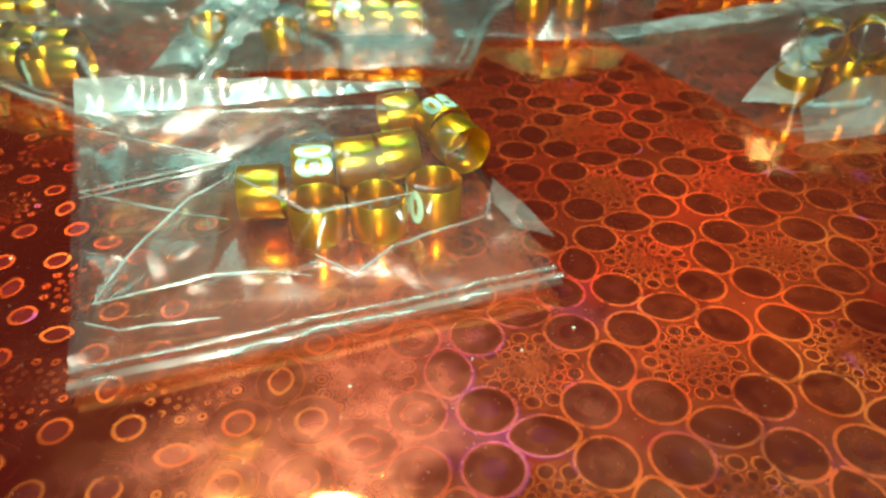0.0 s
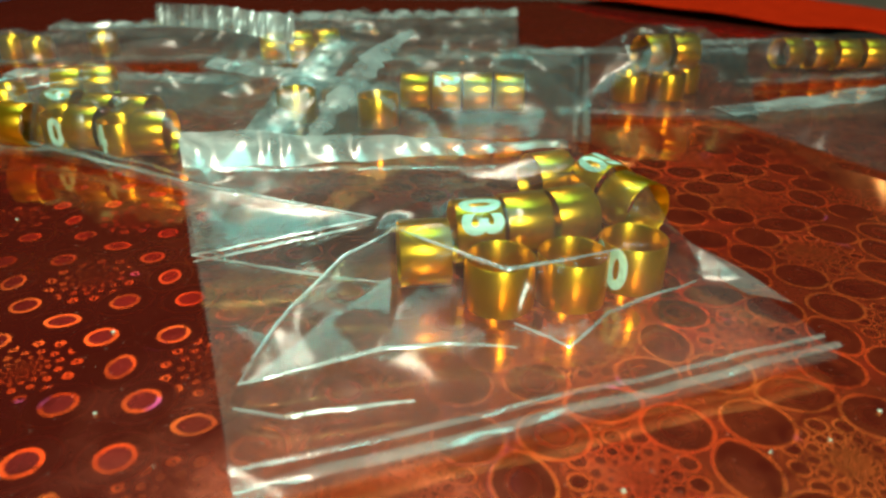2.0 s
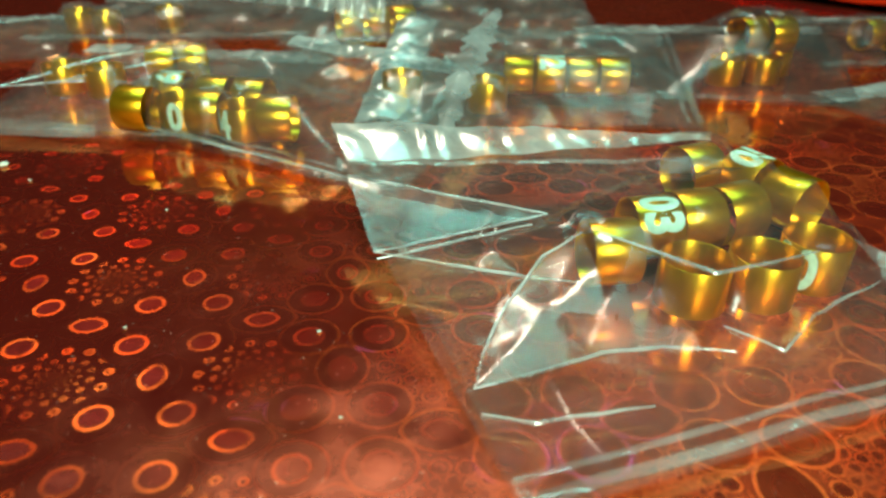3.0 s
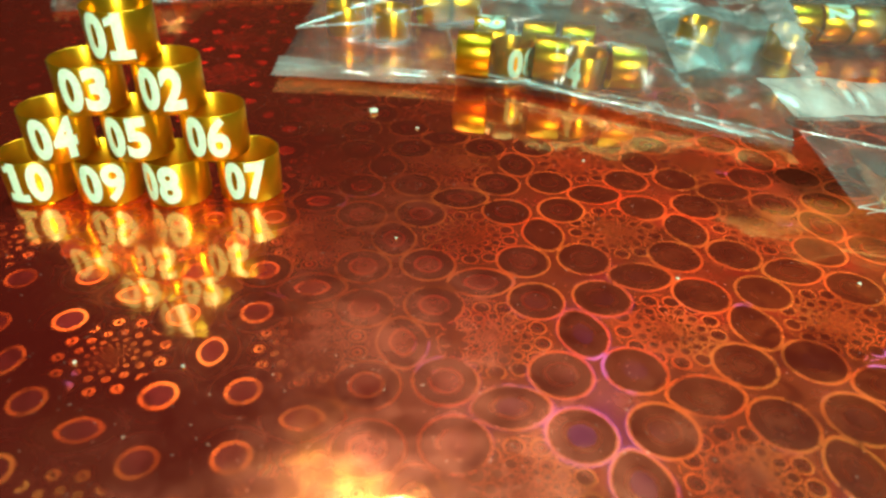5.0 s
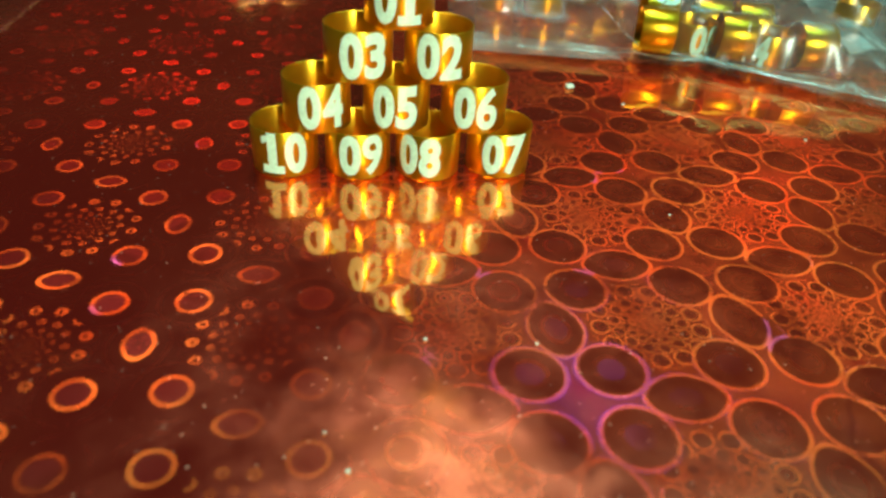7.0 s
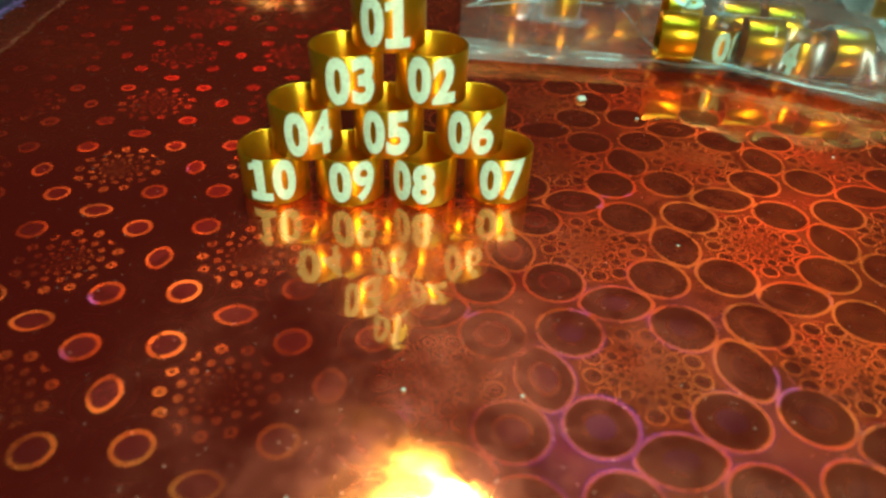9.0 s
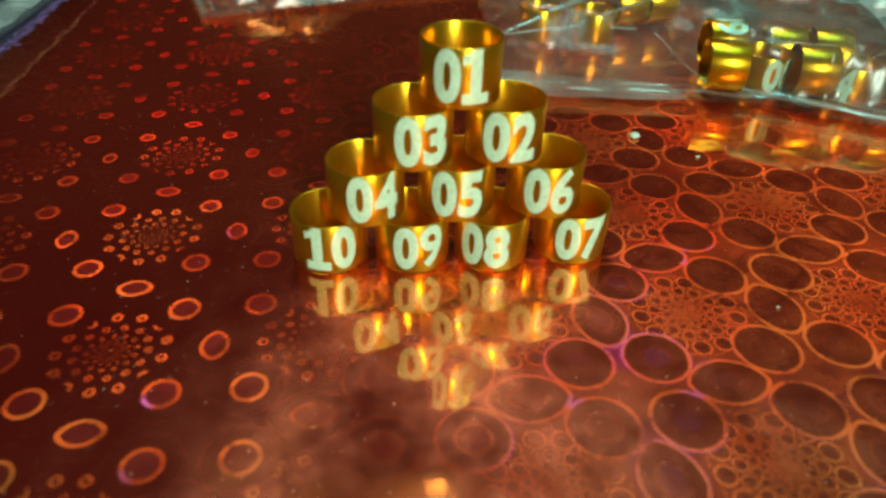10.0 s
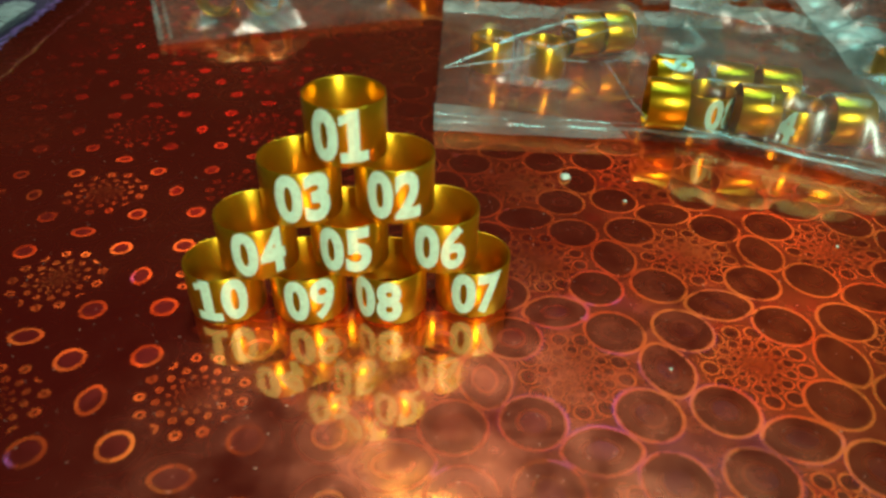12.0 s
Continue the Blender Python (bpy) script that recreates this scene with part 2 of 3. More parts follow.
def plain_material(name, a, b, scale, rough, bump=0.0003, spec=0.5):
    g = Graph(name)
    pos, *_ = world_xyz(g)
    bs = g.node("ShaderNodeBsdfPrincipled")
    n = g.noise(pos, scale, 5.0)
    g.link(g.mix(g.math("ADD", g.math("MULTIPLY", n, 0.7), g.math("MULTIPLY", g.noise(pos, scale * 7, 3.0), 0.3)), a, b), bs.inputs["Base Color"])
    bs.inputs["Roughness"].default_value, bs.inputs["Specular IOR Level"].default_value = rough, spec
    g.link(g.bump(n, bump, 0.5), bs.inputs["Normal"])
    return g.done(bs.outputs[0])


FOIL = foil_material()
GOLD = gold_material()
PRINT = paint_material()
FILM = film_material("clear_film", (0.95, 0.97, 0.97, 1), 0.0, 0.035, 0.0008, 0.19)
STRIP = film_material("zip_strip_film", (0.88, 0.95, 0.94, 1), 0.09, 0.52, 0.0012, 0.20)
SEAM = film_material("sealed_seam_film", (0.92, 0.93, 0.93, 1), 0.06, 0.22, 0.0008, 0.2)
FLAP = film_material("doubled_film", (0.93, 0.95, 0.95, 1), 0.01, 0.075, 0.0008, 0.16, 0.30)
DULL = film_material("dull_film", (0.80, 0.78, 0.78, 1), 0.0, 0.022, 0.0006, 0.2, 0.10)
CLOUDY = film_material("cloudy_film", (0.86, 0.89, 0.89, 1), 0.01, 0.048, 0.0006, 0.26, 0.18)
WALLPAINT = plain_material("wall_paint", (0.016, 0.011, 0.009, 1), (0.028, 0.018, 0.014, 1), 3.0, 0.8)
CEILPAINT = plain_material("ceiling_paint", (0.016, 0.011, 0.009, 1), (0.028, 0.018, 0.014, 1), 3.0, 0.9)
FLOORWOOD = plain_material("dark_floor", (0.05, 0.03, 0.02, 1), (0.09, 0.05, 0.03, 1), 6.0, 0.6)
PURPLE = plain_material("purple_cloth", (0.012, 0.004, 0.022, 1), (0.03, 0.010, 0.048, 1), 260.0, 0.9, 0.0006)
RIM = plain_material("red_cloth_border", (0.24, 0.006, 0.002, 1), (0.55, 0.022, 0.003, 1), 90.0, 1.0, 0.004, 0.0)
FRINGE = plain_material("lavender_thread", (0.07, 0.03, 0.14, 1), (0.16, 0.08, 0.28, 1), 500.0, 0.8)
CRUMB = plain_material("pale_crumb", (0.40, 0.44, 0.34, 1), (0.62, 0.66, 0.56, 1), 900.0, 0.5)


# ---- building helpers ----
from mathutils import geometry


def part(name, bm, material, parent=None, label="", smooth=True):
    me = bpy.data.meshes.new(name)
    bm.normal_update()
    bm.to_mesh(me)
    bm.free()
    me.materials.append(material)
    for f in me.polygons:
        f.use_smooth = smooth
    ob = new(name, me)
    if parent is not None:
        ob.parent = parent
    if label:
        ob["label"] = label
    return ob


def box_mesh(lo, hi):
    bm = bmesh.new()
    bmesh.ops.create_cube(bm, size=1.0)
    for v in bm.verts:
        v.co = Vector([lo[i] + (v.co[i] + 0.5) * (hi[i] - lo[i]) for i in range(3)])
    return bm


# ---- the room ----
def structure(name, lo, hi, material, label, category):
    return tagged(part(name, box_mesh(lo, hi), material, smooth=False), label, category, kind="structure")


structure("wall_north", (-2.0, 2.0, -0.75), (2.2, 2.1, 1.75), WALLPAINT, "plain dim painted room wall", "wall")
structure("wall_south", (-2.0, -2.1, -0.75), (2.2, -2.0, 1.75), WALLPAINT, "plain dim painted room wall", "wall")
structure("wall_west", (-2.1, -2.1, -0.75), (-2.0, 2.1, 1.75), WALLPAINT, "plain dim painted room wall", "wall")
structure("wall_east", (2.2, -2.1, -0.75), (2.3, 2.1, 1.75), WALLPAINT, "plain dim painted room wall", "wall")
structure("ceiling", (-2.1, -2.1, 1.75), (2.3, 2.1, 1.85), CEILPAINT, "plain dim room ceiling", "ceiling")
structure("floor", (-2.1, -2.1, -0.85), (2.3, 2.1, -0.75), FLOORWOOD, "dark floor below the table", "floor")

# ---- the table and its coverings ----
table = tagged(new("table"), "dark wooden table under a shiny foil cover", "table")
part("tabletop", box_mesh((-0.62, -0.62, -0.030), (1.40, 0.66, -0.004)), FLOORWOOD, table, smooth=False)
for lx in (-0.56, 1.28):
    for ly in (-0.56, 0.54):
        part("leg", box_mesh((lx, ly, -0.75), (lx + 0.06, ly + 0.06, -0.030)), FLOORWOOD, table, smooth=False)


def sheet(corners, nu, nv, z, lift=0.0):
    """A thin sheet over a quad, gently uneven, with a turned-down edge."""
    bm = bmesh.new()
    a, b, c, d = [Vector((x, y, 0)) for x, y in corners]
    grid = []
    for j in range(nv + 1):
        line = []
        for i in range(nu + 1):
            s, t = i / nu, j / nv
            w = (a * (1 - s) + b * s) * (1 - t) + (d * (1 - s) + c * s) * t
            w.z = z + lift * noise.noise(w * 14)
            line.append(bm.verts.new(w))
        grid.append(line)
    for j in range(nv):
        for i in range(nu):
            bm.faces.new((grid[j][i], grid[j][i + 1], grid[j + 1][i + 1], grid[j + 1][i]))
    geom = bmesh.ops.extrude_face_region(bm, geom=list(bm.faces))
    for v in geom["geom"]:
        if isinstance(v, bmesh.types.BMVert):
            v.co.z -= 0.0008
    bmesh.ops.recalc_face_normals(bm, faces=bm.faces)
    return bm


foil = tagged(part("foil_table_cover", sheet([(-0.151, -0.60), (1.28, -0.60), (0.40, 0.545), (-0.150, 0.60)], 40, 40, -0.0002), FOIL),
              "glossy orange-brown holographic foil table cover with oval and burst pattern", "table cover")
cloth = tagged(part("purple_cloth", sheet([(-0.60, -0.60), (-0.13, -0.60), (-0.12, 0.62), (-0.60, 0.62)], 20, 30, -0.0022, 0.0), PURPLE),
               "dark purple woven cloth lying beside the foil cover", "cloth")
border = tagged(part("red_border", sheet([(0.40, 0.535), (1.20, -0.500), (1.315, -0.405), (0.505, 0.630)], 150, 22, 0.007, 0.005), RIM),
                "bright orange-red rolled border along the foil cover edge", "cloth")


# ---- rings ----
RING_R, RING_H, WALL = 0.0085, 0.0125, 0.00035
FONT_CACHE = {}


def tube_mesh(r, h, wall, seg=64):
    bm = bmesh.new()
    b = 0.00012
    prof = [(r - wall, b), (r - wall + b, 0), (r - b, 0), (r, b), (r, h - b), (r - b, h), (r - wall + b, h), (r - wall, h - b)]
    rings = [[bm.verts.new((pr * math.cos(2 * math.pi * i / seg), pr * math.sin(2 * math.pi * i / seg), pz)) for pr, pz in prof] for i in range(seg)]
    n = len(prof)
    for i in range(seg):
        for k in range(n):
            bm.faces.new((rings[i][k], rings[(i + 1) % seg][k], rings[(i + 1) % seg][(k + 1) % n], rings[i][(k + 1) % n]))
    bmesh.ops.recalc_face_normals(bm, faces=bm.faces)
    return bm


TUBE_MESH = None


def print_mesh(digit, slot):
    """One bold figure bent round the ring, facing -y; slot -1 is the first of a pair, 1 the second."""
    key = (digit, slot)
    if key in FONT_CACHE:
        return FONT_CACHE[key]
    cu = bpy.data.curves.new("digit", "FONT")
    cu.body = digit
    cu.size, cu.extrude, cu.offset, cu.resolution_u = 1.0, 0.004, 0.030 if digit in "69" else 0.046, 6
    ob = bpy.data.objects.new("digit", cu)
    scene.collection.objects.link(ob)
    dg = bpy.context.evaluated_depsgraph_get()
    me = bpy.data.meshes.new_from_object(ob.evaluated_get(dg))
    bpy.data.objects.remove(ob)
    bm = bmesh.new()
    bm.from_mesh(me)
    xs, ys = [v.co.x for v in bm.verts], [v.co.y for v in bm.verts]
    x0, x1, y0, y1 = min(xs), max(xs), min(ys), max(ys)
    if digit == "1":
        # a slab foot under the figure one
        foot = bmesh.ops.create_cube(bm, size=1.0)["verts"]
        stem = x1 - 0.09
        for v in foot:
            v.co = Vector((stem + v.co.x * 0.46, y0 + 0.075 + v.co.y * 0.15, v.co.z * 0.012))
        flag = bmesh.ops.create_cube(bm, size=1.0)["verts"]
        for v in flag:
            v.co = Vector((stem - 0.13 + v.co.x * 0.20, y1 - 0.12 + v.co.y * 0.13 + v.co.x * 0.07, v.co.z * 0.012))
        x0, x1 = min(x0, stem - 0.23), stem + 0.23
    bmesh.ops.triangulate(bm, faces=bm.faces[:])
    w, h = x1 - x0, y1 - y0
    for k in range(1, 9):
        bmesh.ops.bisect_plane(bm, geom=bm.verts[:] + bm.edges[:] + bm.faces[:], plane_co=(x0 + w * k / 9, 0, 0), plane_no=(1, 0, 0))
    for v in bm.verts:
        ang = (((v.co.x - x0) / w - 0.5) * 0.0057 + slot * 0.0030) / RING_R
        rr = RING_R + (0.00002 + 0.015 * v.co.z if v.co.z > 0 else -0.00006)
        v.co = Vector((rr * math.sin(ang), -rr * math.cos(ang), RING_H / 2 + 0.0005 + ((v.co.y - y0) / h - 0.5) * 0.0112))
    out = bpy.data.meshes.new("digit")
    bm.to_mesh(out)
    bm.free()
    out.materials.append(PRINT)
    FONT_CACHE[key] = out
    return out


def ring(m, text="", label="", group=""):
    """A numbered leg ring: a short gold tube with printed figures."""
    global TUBE_MESH
    thing = new("leg_ring")
    if TUBE_MESH is None:
        first = part("band", tube_mesh(RING_R, RING_H, WALL), GOLD, thing)
        TUBE_MESH = first.data
    else:
        band = new("band", TUBE_MESH)
        band.parent = thing
    for slot, digit in zip((-1, 1), text):
        fig = new("digit", print_mesh(digit, slot))
        fig.parent = thing
        fig["label"] = "white printed figure " + digit
    thing.matrix_basis = m
    return tagged(thing, label or ("gold metal leg ring" + (" with white figures " + text if text else "")), "leg ring", group)


def standing(x, y, z, turn, text="", group="", label="", lean=0.0):
    return ring(pose(x, y, z, lean, 0, turn), text, label, group)


def lying(x, y, yaw, spin, text="", group="", label="", z=None):
    """A ring on its side with its axis level, heading yaw degrees from +x; spin turns the figures about the axis."""
    zc = RING_R if z is None else z
    m = Matrix.Translation((x, y, zc)) @ Matrix.Rotation(radians(yaw), 4, "Z") @ Matrix.Rotation(radians(90), 4, "Y") @ Matrix.Rotation(radians(spin), 4, "Z") @ Matrix.Translation((0, 0, -RING_H / 2))
    return ring(m, text, label, group)


G1 = "gold rings stacked in a pyramid"
TOWER = [(-0.0272, 0, 0.000, 5, "10"), (-0.0083, 0, -0.0005, 8, "09"), (0.0102, 0, -0.001, -20, "08"), (0.0295, 0, 0.001, 2, "07"),
         (-0.0184, 1, 0.000, 12, "04"), (0.0017, 1, 0.001, -4, "05"), (0.0218, 1, 0.0015, -3, "06"),
         (-0.0079, 2, 0.0015, 10, "03"), (0.0119, 2, 0.0025, -1, "02"), (0.0020, 3, 0.004, -5, "01")]
for x, row, oy, turn, text in TOWER:
    standing(x + 0.0031, oy - 0.0061, row * (RING_H + 0.0001), turn, text, G1, "gold metal leg ring numbered %s in a ring pyramid" % text)

# ---- bags ----
def bag(label, corners, rings=(), lifts=(0.0, 0.0, 0.0, 0.0), seed=0, rough=1.0, zip_edge=2, seam_edge=0, folds=(), step=0.011, slope=1.1, pleats=0.0014, film=None, ease=1.0, taper=0.0):
    """A clear zip bag: a flat lower film and an upper film of crumpled facets that rests on the rings inside, a zip strip,
    a sealed seam, and sharp folds given as lines of points. Corners go round from the near left; edge k joins corner k to the next."""
    thing = tagged(new("plastic_bag"), label, "plastic bag", "clear zip bags of gold rings")
    rnd = random.Random(seed)
    cs = [Vector((x, y, z)) for (x, y), z in zip(corners, lifts)]
    off = Vector((seed * 3.7, seed * 1.3, seed * 2.1))

    def spot(s, t):
        near, far = cs[0] * (1 - s) + cs[1] * s, cs[3] * (1 - s) + cs[2] * s
        w = near * (1 - t) + far * t
        w.z = near.z + (far.z - near.z) * max(t, 0.0) ** ease
        return w

    def sunk(w):
        """The lower film lies flat under the rings."""
        away = min([1.0] + [math.hypot(w.x - rx, w.y - ry) for rx, ry, rh in rings])
        k = min(1.0, max(0.0, (away - 0.011) / 0.010))
        return Vector((w.x, w.y, w.z * k + 0.0006))

    def drape(x, y):
        return max([0.0] + [rh + 0.0012 - max(0.0, math.hypot(x - rx, y - ry) - 0.0098) * slope for rx, ry, rh in rings])

    pts, heights = [], []

    def put(x, y, z):
        if all((x - p.x) ** 2 + (y - p.y) ** 2 > 0.0016 ** 2 for p in pts):
            pts.append(Vector((x, y)))
            heights.append(z)

    for k in range(4):
        a, b = cs[k], cs[(k + 1) % 4]
        m = max(4, int((b - a).length / 0.009))
        for i in range(m):
            w = a.lerp(b, i / m)
            j = Vector((noise.noise(w * 60 + off), noise.noise(w * 60 - off), 0)) * (0.0010 if i else 0)
            put(w.x + j.x, w.y + j.y, w.z + 0.0013 + (0.0010 * rnd.random() if i else 0))
    rim = len(pts)
    for line in folds:
        for p, q in zip(line, line[1:]):
            p, q = Vector(p), Vector(q)
            m = max(1, int((q - p).length / 0.006))
            for i in range(m + 1):
                w = p.lerp(q, i / m)
                put(w.x, w.y, w.z)
    for rx, ry, rh in rings:
        put(rx, ry, rh + 0.0012)
        for i in range(7):
            a = 2 * math.pi * (i + rnd.random() * 0.4) / 7
            x, y = rx + 0.0092 * math.cos(a), ry + 0.0092 * math.sin(a)
            put(x, y, drape(x, y) + 0.0004)
    nu, nv = int((cs[1] - cs[0]).length / step), int((cs[3] - cs[0]).length / step)
    for i in range(1, nu):
        for j in range(1, nv):
            w = spot((i + rnd.uniform(-0.38, 0.38)) / nu, (j + rnd.uniform(-0.38, 0.38)) / nv)
            put(w.x, w.y, max(drape(w.x, w.y), w.z + 0.0012 + rough * 0.0042 * rnd.random() ** 1.6))
    found = geometry.delaunay_2d_cdt(pts, [(i, (i + 1) % rim) for i in range(rim)], [], 1, 1e-6)
    bm = bmesh.new()
    vs = []
    for v, orig in zip(found[0], found[3]):
        z = heights[orig[0]] if orig else 0.002
        vs.append(bm.verts.new((v.x, v.y, z)))
    for f in found[2]:
        bm.faces.new([vs[i] for i in f])
    bmesh.ops.subdivide_edges(bm, edges=bm.edges[:], cuts=2, use_grid_fill=True)
    for v in bm.verts:
        v.co.z = max(0.0011, v.co.z + 0.0007 * rough * noise.noise(v.co * 90 + off))
    part("upper_film", bm, film or FILM, thing)

    bm = bmesh.new()
    m = 16
    grid = [[bm.verts.new(sunk(spot(i / m, j / m))) for i in range(m + 1)] for j in range(m + 1)]
    for j in range(m):
        for i in range(m):
            bm.faces.new((grid[j][i], grid[j][i + 1], grid[j + 1][i + 1], grid[j + 1][i]))
    part("lower_film", bm, FILM, thing)

    def along(edge, f, inset):
        st = {0: (f, inset), 1: (1 - inset, f), 2: (1 - f, 1 - inset), 3: (inset, 1 - f)}[edge]
        return spot(*st)

    def ribbon(name, edge, i0, i1, cols, rows, height, pleat, mat, narrow=0.0):
        bm = bmesh.new()
        grid = []
        for j in range(rows + 1):
            line = []
            for i in range(cols + 1):
                inset = i0 + (i1 - i0) * j / rows * (1 - narrow * (1 - i / cols) ** 1.5)
                w = along(edge, i / cols, inset)
                k = math.sin(math.pi * j / rows)
                n = noise.noise(w * 70 + off)
                w.z += 0.0030 + height * k * (0.5 + 0.5 * math.sin(i * pleat + 5 * n)) + 0.0012 * n
                line.append(bm.verts.new(w))
            grid.append(line)
        for j in range(rows):
            for i in range(cols):
                bm.faces.new((grid[j][i], grid[j][i + 1], grid[j + 1][i + 1], grid[j + 1][i]))
        return part(name, bm, mat, thing)

    if zip_edge is not None:
        ribbon("zip_strip", zip_edge, 0.004, 0.14, 150, 8, pleats, 0.48, STRIP, taper)
        ribbon("zip_ridge", zip_edge, 0.135, 0.150, 60, 4, 0.0008, 0.1, SEAM)
    if seam_edge is not None:
        ribbon("seam", seam_edge, 0.002, 0.022, 70, 4, 0.0006, 0.35, SEAM)
        ribbon("seam_ridge", seam_edge, 0.040, 0.052, 70, 4, 0.0006, 0.2, SEAM)
    for line in folds:
        fold(line, thing)
    return thing


def fold(line, thing, half=0.00045, high=0.0007, mat=None, name="fold"):
    """A sharp crease of doubled film along a line of points, tapering at both ends."""
    dense = []
    for p, q in zip(line, line[1:]):
        p, q = Vector(p), Vector(q)
        m = max(2, int((q - p).length / 0.002))
        dense += [p.lerp(q, i / m) for i in range(m)]
    dense.append(Vector(line[-1]))
    bm = bmesh.new()
    rows = []
    for i, p in enumerate(dense):
        d = dense[min(i + 1, len(dense) - 1)] - dense[max(i - 1, 0)]
        side = Vector((-d.y, d.x, 0)).normalized()
        taper = 0.35 + 0.65 * math.sin(math.pi * (i + 0.5) / len(dense))
        w = half * taper * (1 + 0.6 * noise.noise(p * 160))
        p = p + side * 0.0006 * noise.noise(p * 120)
        rows.append([bm.verts.new(p + side * w * k + Vector((0, 0, 0.0005 + high * taper * (1 - abs(k) ** 1.5)))) for k in (-1, -0.4, 0.3, 1)])
    for a, b in zip(rows, rows[1:]):
        for k in range(3):
            bm.faces.new((a[k], a[k + 1], b[k + 1], b[k]))
    return part(name, bm, mat or STRIP, thing)


def pleated(line, thing, half, count):
    """A zip edge gathered into pleats along a line of points."""
    line = [Vector(p) for p in line]
    bm = bmesh.new()
    rows = []
    cols = count * 12
    for i in range(cols + 1):
        f = i / cols * (len(line) - 1)
        k = min(int(f), len(line) - 2)
        p = line[k].lerp(line[k + 1], f - k)
        wave = math.sin(2 * math.pi * count * i / cols + 5 * noise.noise(p * 110)) + 0.6 * noise.noise(p * 260)
        up = Vector((0, 0.25, 1)).normalized()
        rows.append([bm.verts.new(p + up * half * v + Vector((0.0004 * v, -0.0016 * wave * (1.2 - abs(v)), 0))) for v in (-1, -0.5, 0, 0.5, 1)])
    for a, b in zip(rows, rows[1:]):
        for k in range(4):
            bm.faces.new((a[k], a[k + 1], b[k + 1], b[k]))
    return part("pleated_zip", bm, STRIP, thing)


def flap(points, thing, mat):
    """A loose fold of doubled film, or a milky patch standing for a glint, spanning a ring of corner points."""
    bm = bmesh.new()
    vs = [bm.verts.new(p) for p in points]
    mid = sum((v.co for v in vs), Vector()) / len(vs)
    hub = bm.verts.new(mid + Vector((0, 0, 0.0008)))
    for a, b in zip(vs, vs[1:] + vs[:1]):
        bm.faces.new((a, b, hub))
    bmesh.ops.subdivide_edges(bm, edges=bm.edges[:], cuts=3, use_grid_fill=True)
    for v in bm.verts:
        v.co.z += 0.0009 * noise.noise(v.co * 75)
    return part("folded_film", bm, mat, thing)


GB = "gold rings inside clear zip bags"
IN_BAG = "gold metal leg ring inside a clear bag"

# first bag: three rings stand, a row lies behind them
first_up = [(0.2755, -0.0437, 160, ""), (0.2932, -0.0420, 160, ""), (0.3100, -0.0345, -62, "00")]
for x, y, turn, text in first_up:
    standing(x, y, 0.0012, turn, text, GB, IN_BAG)
first_row = [(0.2575, -0.0335, 5, 150, ""), (0.2715, -0.0205, 8, -55, "03"), (0.2845, -0.0165, 12, 90, ""), (0.2975, -0.0125, 20, 200, ""),
             (0.3185, -0.0045, 118, 60, ""), (0.3130, 0.0105, 116, -95, "05"), (0.2975, 0.0175, 20, 30, "")]
for x, y, yaw, spin, text in first_row:
    lying(x, y, yaw, spin, text, GB, IN_BAG, z=RING_R + 0.0012)
drape1 = [(x, y, 0.0145) for x, y, *_ in first_up] + [(x, y, 0.0185) for x, y, *_ in first_row]
bag("clear zip bag with gold rings lying on the foil cover", [(0.2265, -0.1070), (0.3445, -0.0715), (0.3046, 0.0302), (0.1838, 0.0189)], drape1, (0.0005, 0.002, 0.0145, 0.0235), 1, 0.55,
    step=0.014, pleats=0.0013, ease=2.2, taper=0.8,
    folds=[[(0.1901, -0.0030, 0.0172), (0.2448, -0.0164, 0.0112)], [(0.1981, -0.0274, 0.0062), (0.2448, -0.0164, 0.0112)], [(0.1992, -0.0300, 0.0056), (0.2400, -0.0200, 0.0100)],
           [(0.1981, -0.0274, 0.0062), (0.2350, -0.0400, 0.0060), (0.2490, -0.0430, 0.0060)],
           [(0.2492, -0.0361, 0.0162), (0.2387, -0.0425, 0.0130), (0.2283, -0.0561, 0.0080), (0.2226, -0.0677, 0.0040), (0.2200, -0.0762, 0.0020)],
           [(0.2200, -0.0762, 0.0020), (0.2299, -0.0734, 0.0030), (0.2477, -0.0678, 0.0040), (0.2612, -0.0659, 0.0040), (0.2766, -0.0681, 0.0040)],
           [(0.2518, -0.0380, 0.0175), (0.2641, -0.0467, 0.0165), (0.2753, -0.0545, 0.0152), (0.2887, -0.0509, 0.0155), (0.3035, -0.0456, 0.0155)],
           [(0.2770, -0.0600, 0.005), (0.2880, -0.0670, 0.003), (0.2980, -0.0580, 0.006), (0.3250, -0.0410, 0.004)],
           [(0.2210, -0.0830, 0.002), (0.2310, -0.0860, 0.002), (0.2550, -0.0820, 0.002)]])

# second bag under the third
second = [(0.0522, 0.1351, 40, ""), (0.0725, 0.1297, 10, "")]
for x, y, turn, text in second:
    standing(x, y, 0.0012, turn, text, GB, IN_BAG)
second_row = [(0.0916, 0.1494, 10, 40, ""), (0.1053, 0.1525, 12, -80, "")]
for x, y, yaw, spin, text in second_row:
    lying(x, y, yaw, spin, text, GB, IN_BAG, z=RING_R + 0.0012)
bag("clear zip bag with a few gold rings beside the pyramid", [(0.0270, 0.0812), (0.1273, 0.0663), (0.1701, 0.1956), (0.0373, 0.2124)],
    [(x, y, 0.0145) for x, y, *_ in second] + [(x, y, 0.0185) for x, y, *_ in second_row], (0, 0.0012, 0, 0.002), 2, folds=[])

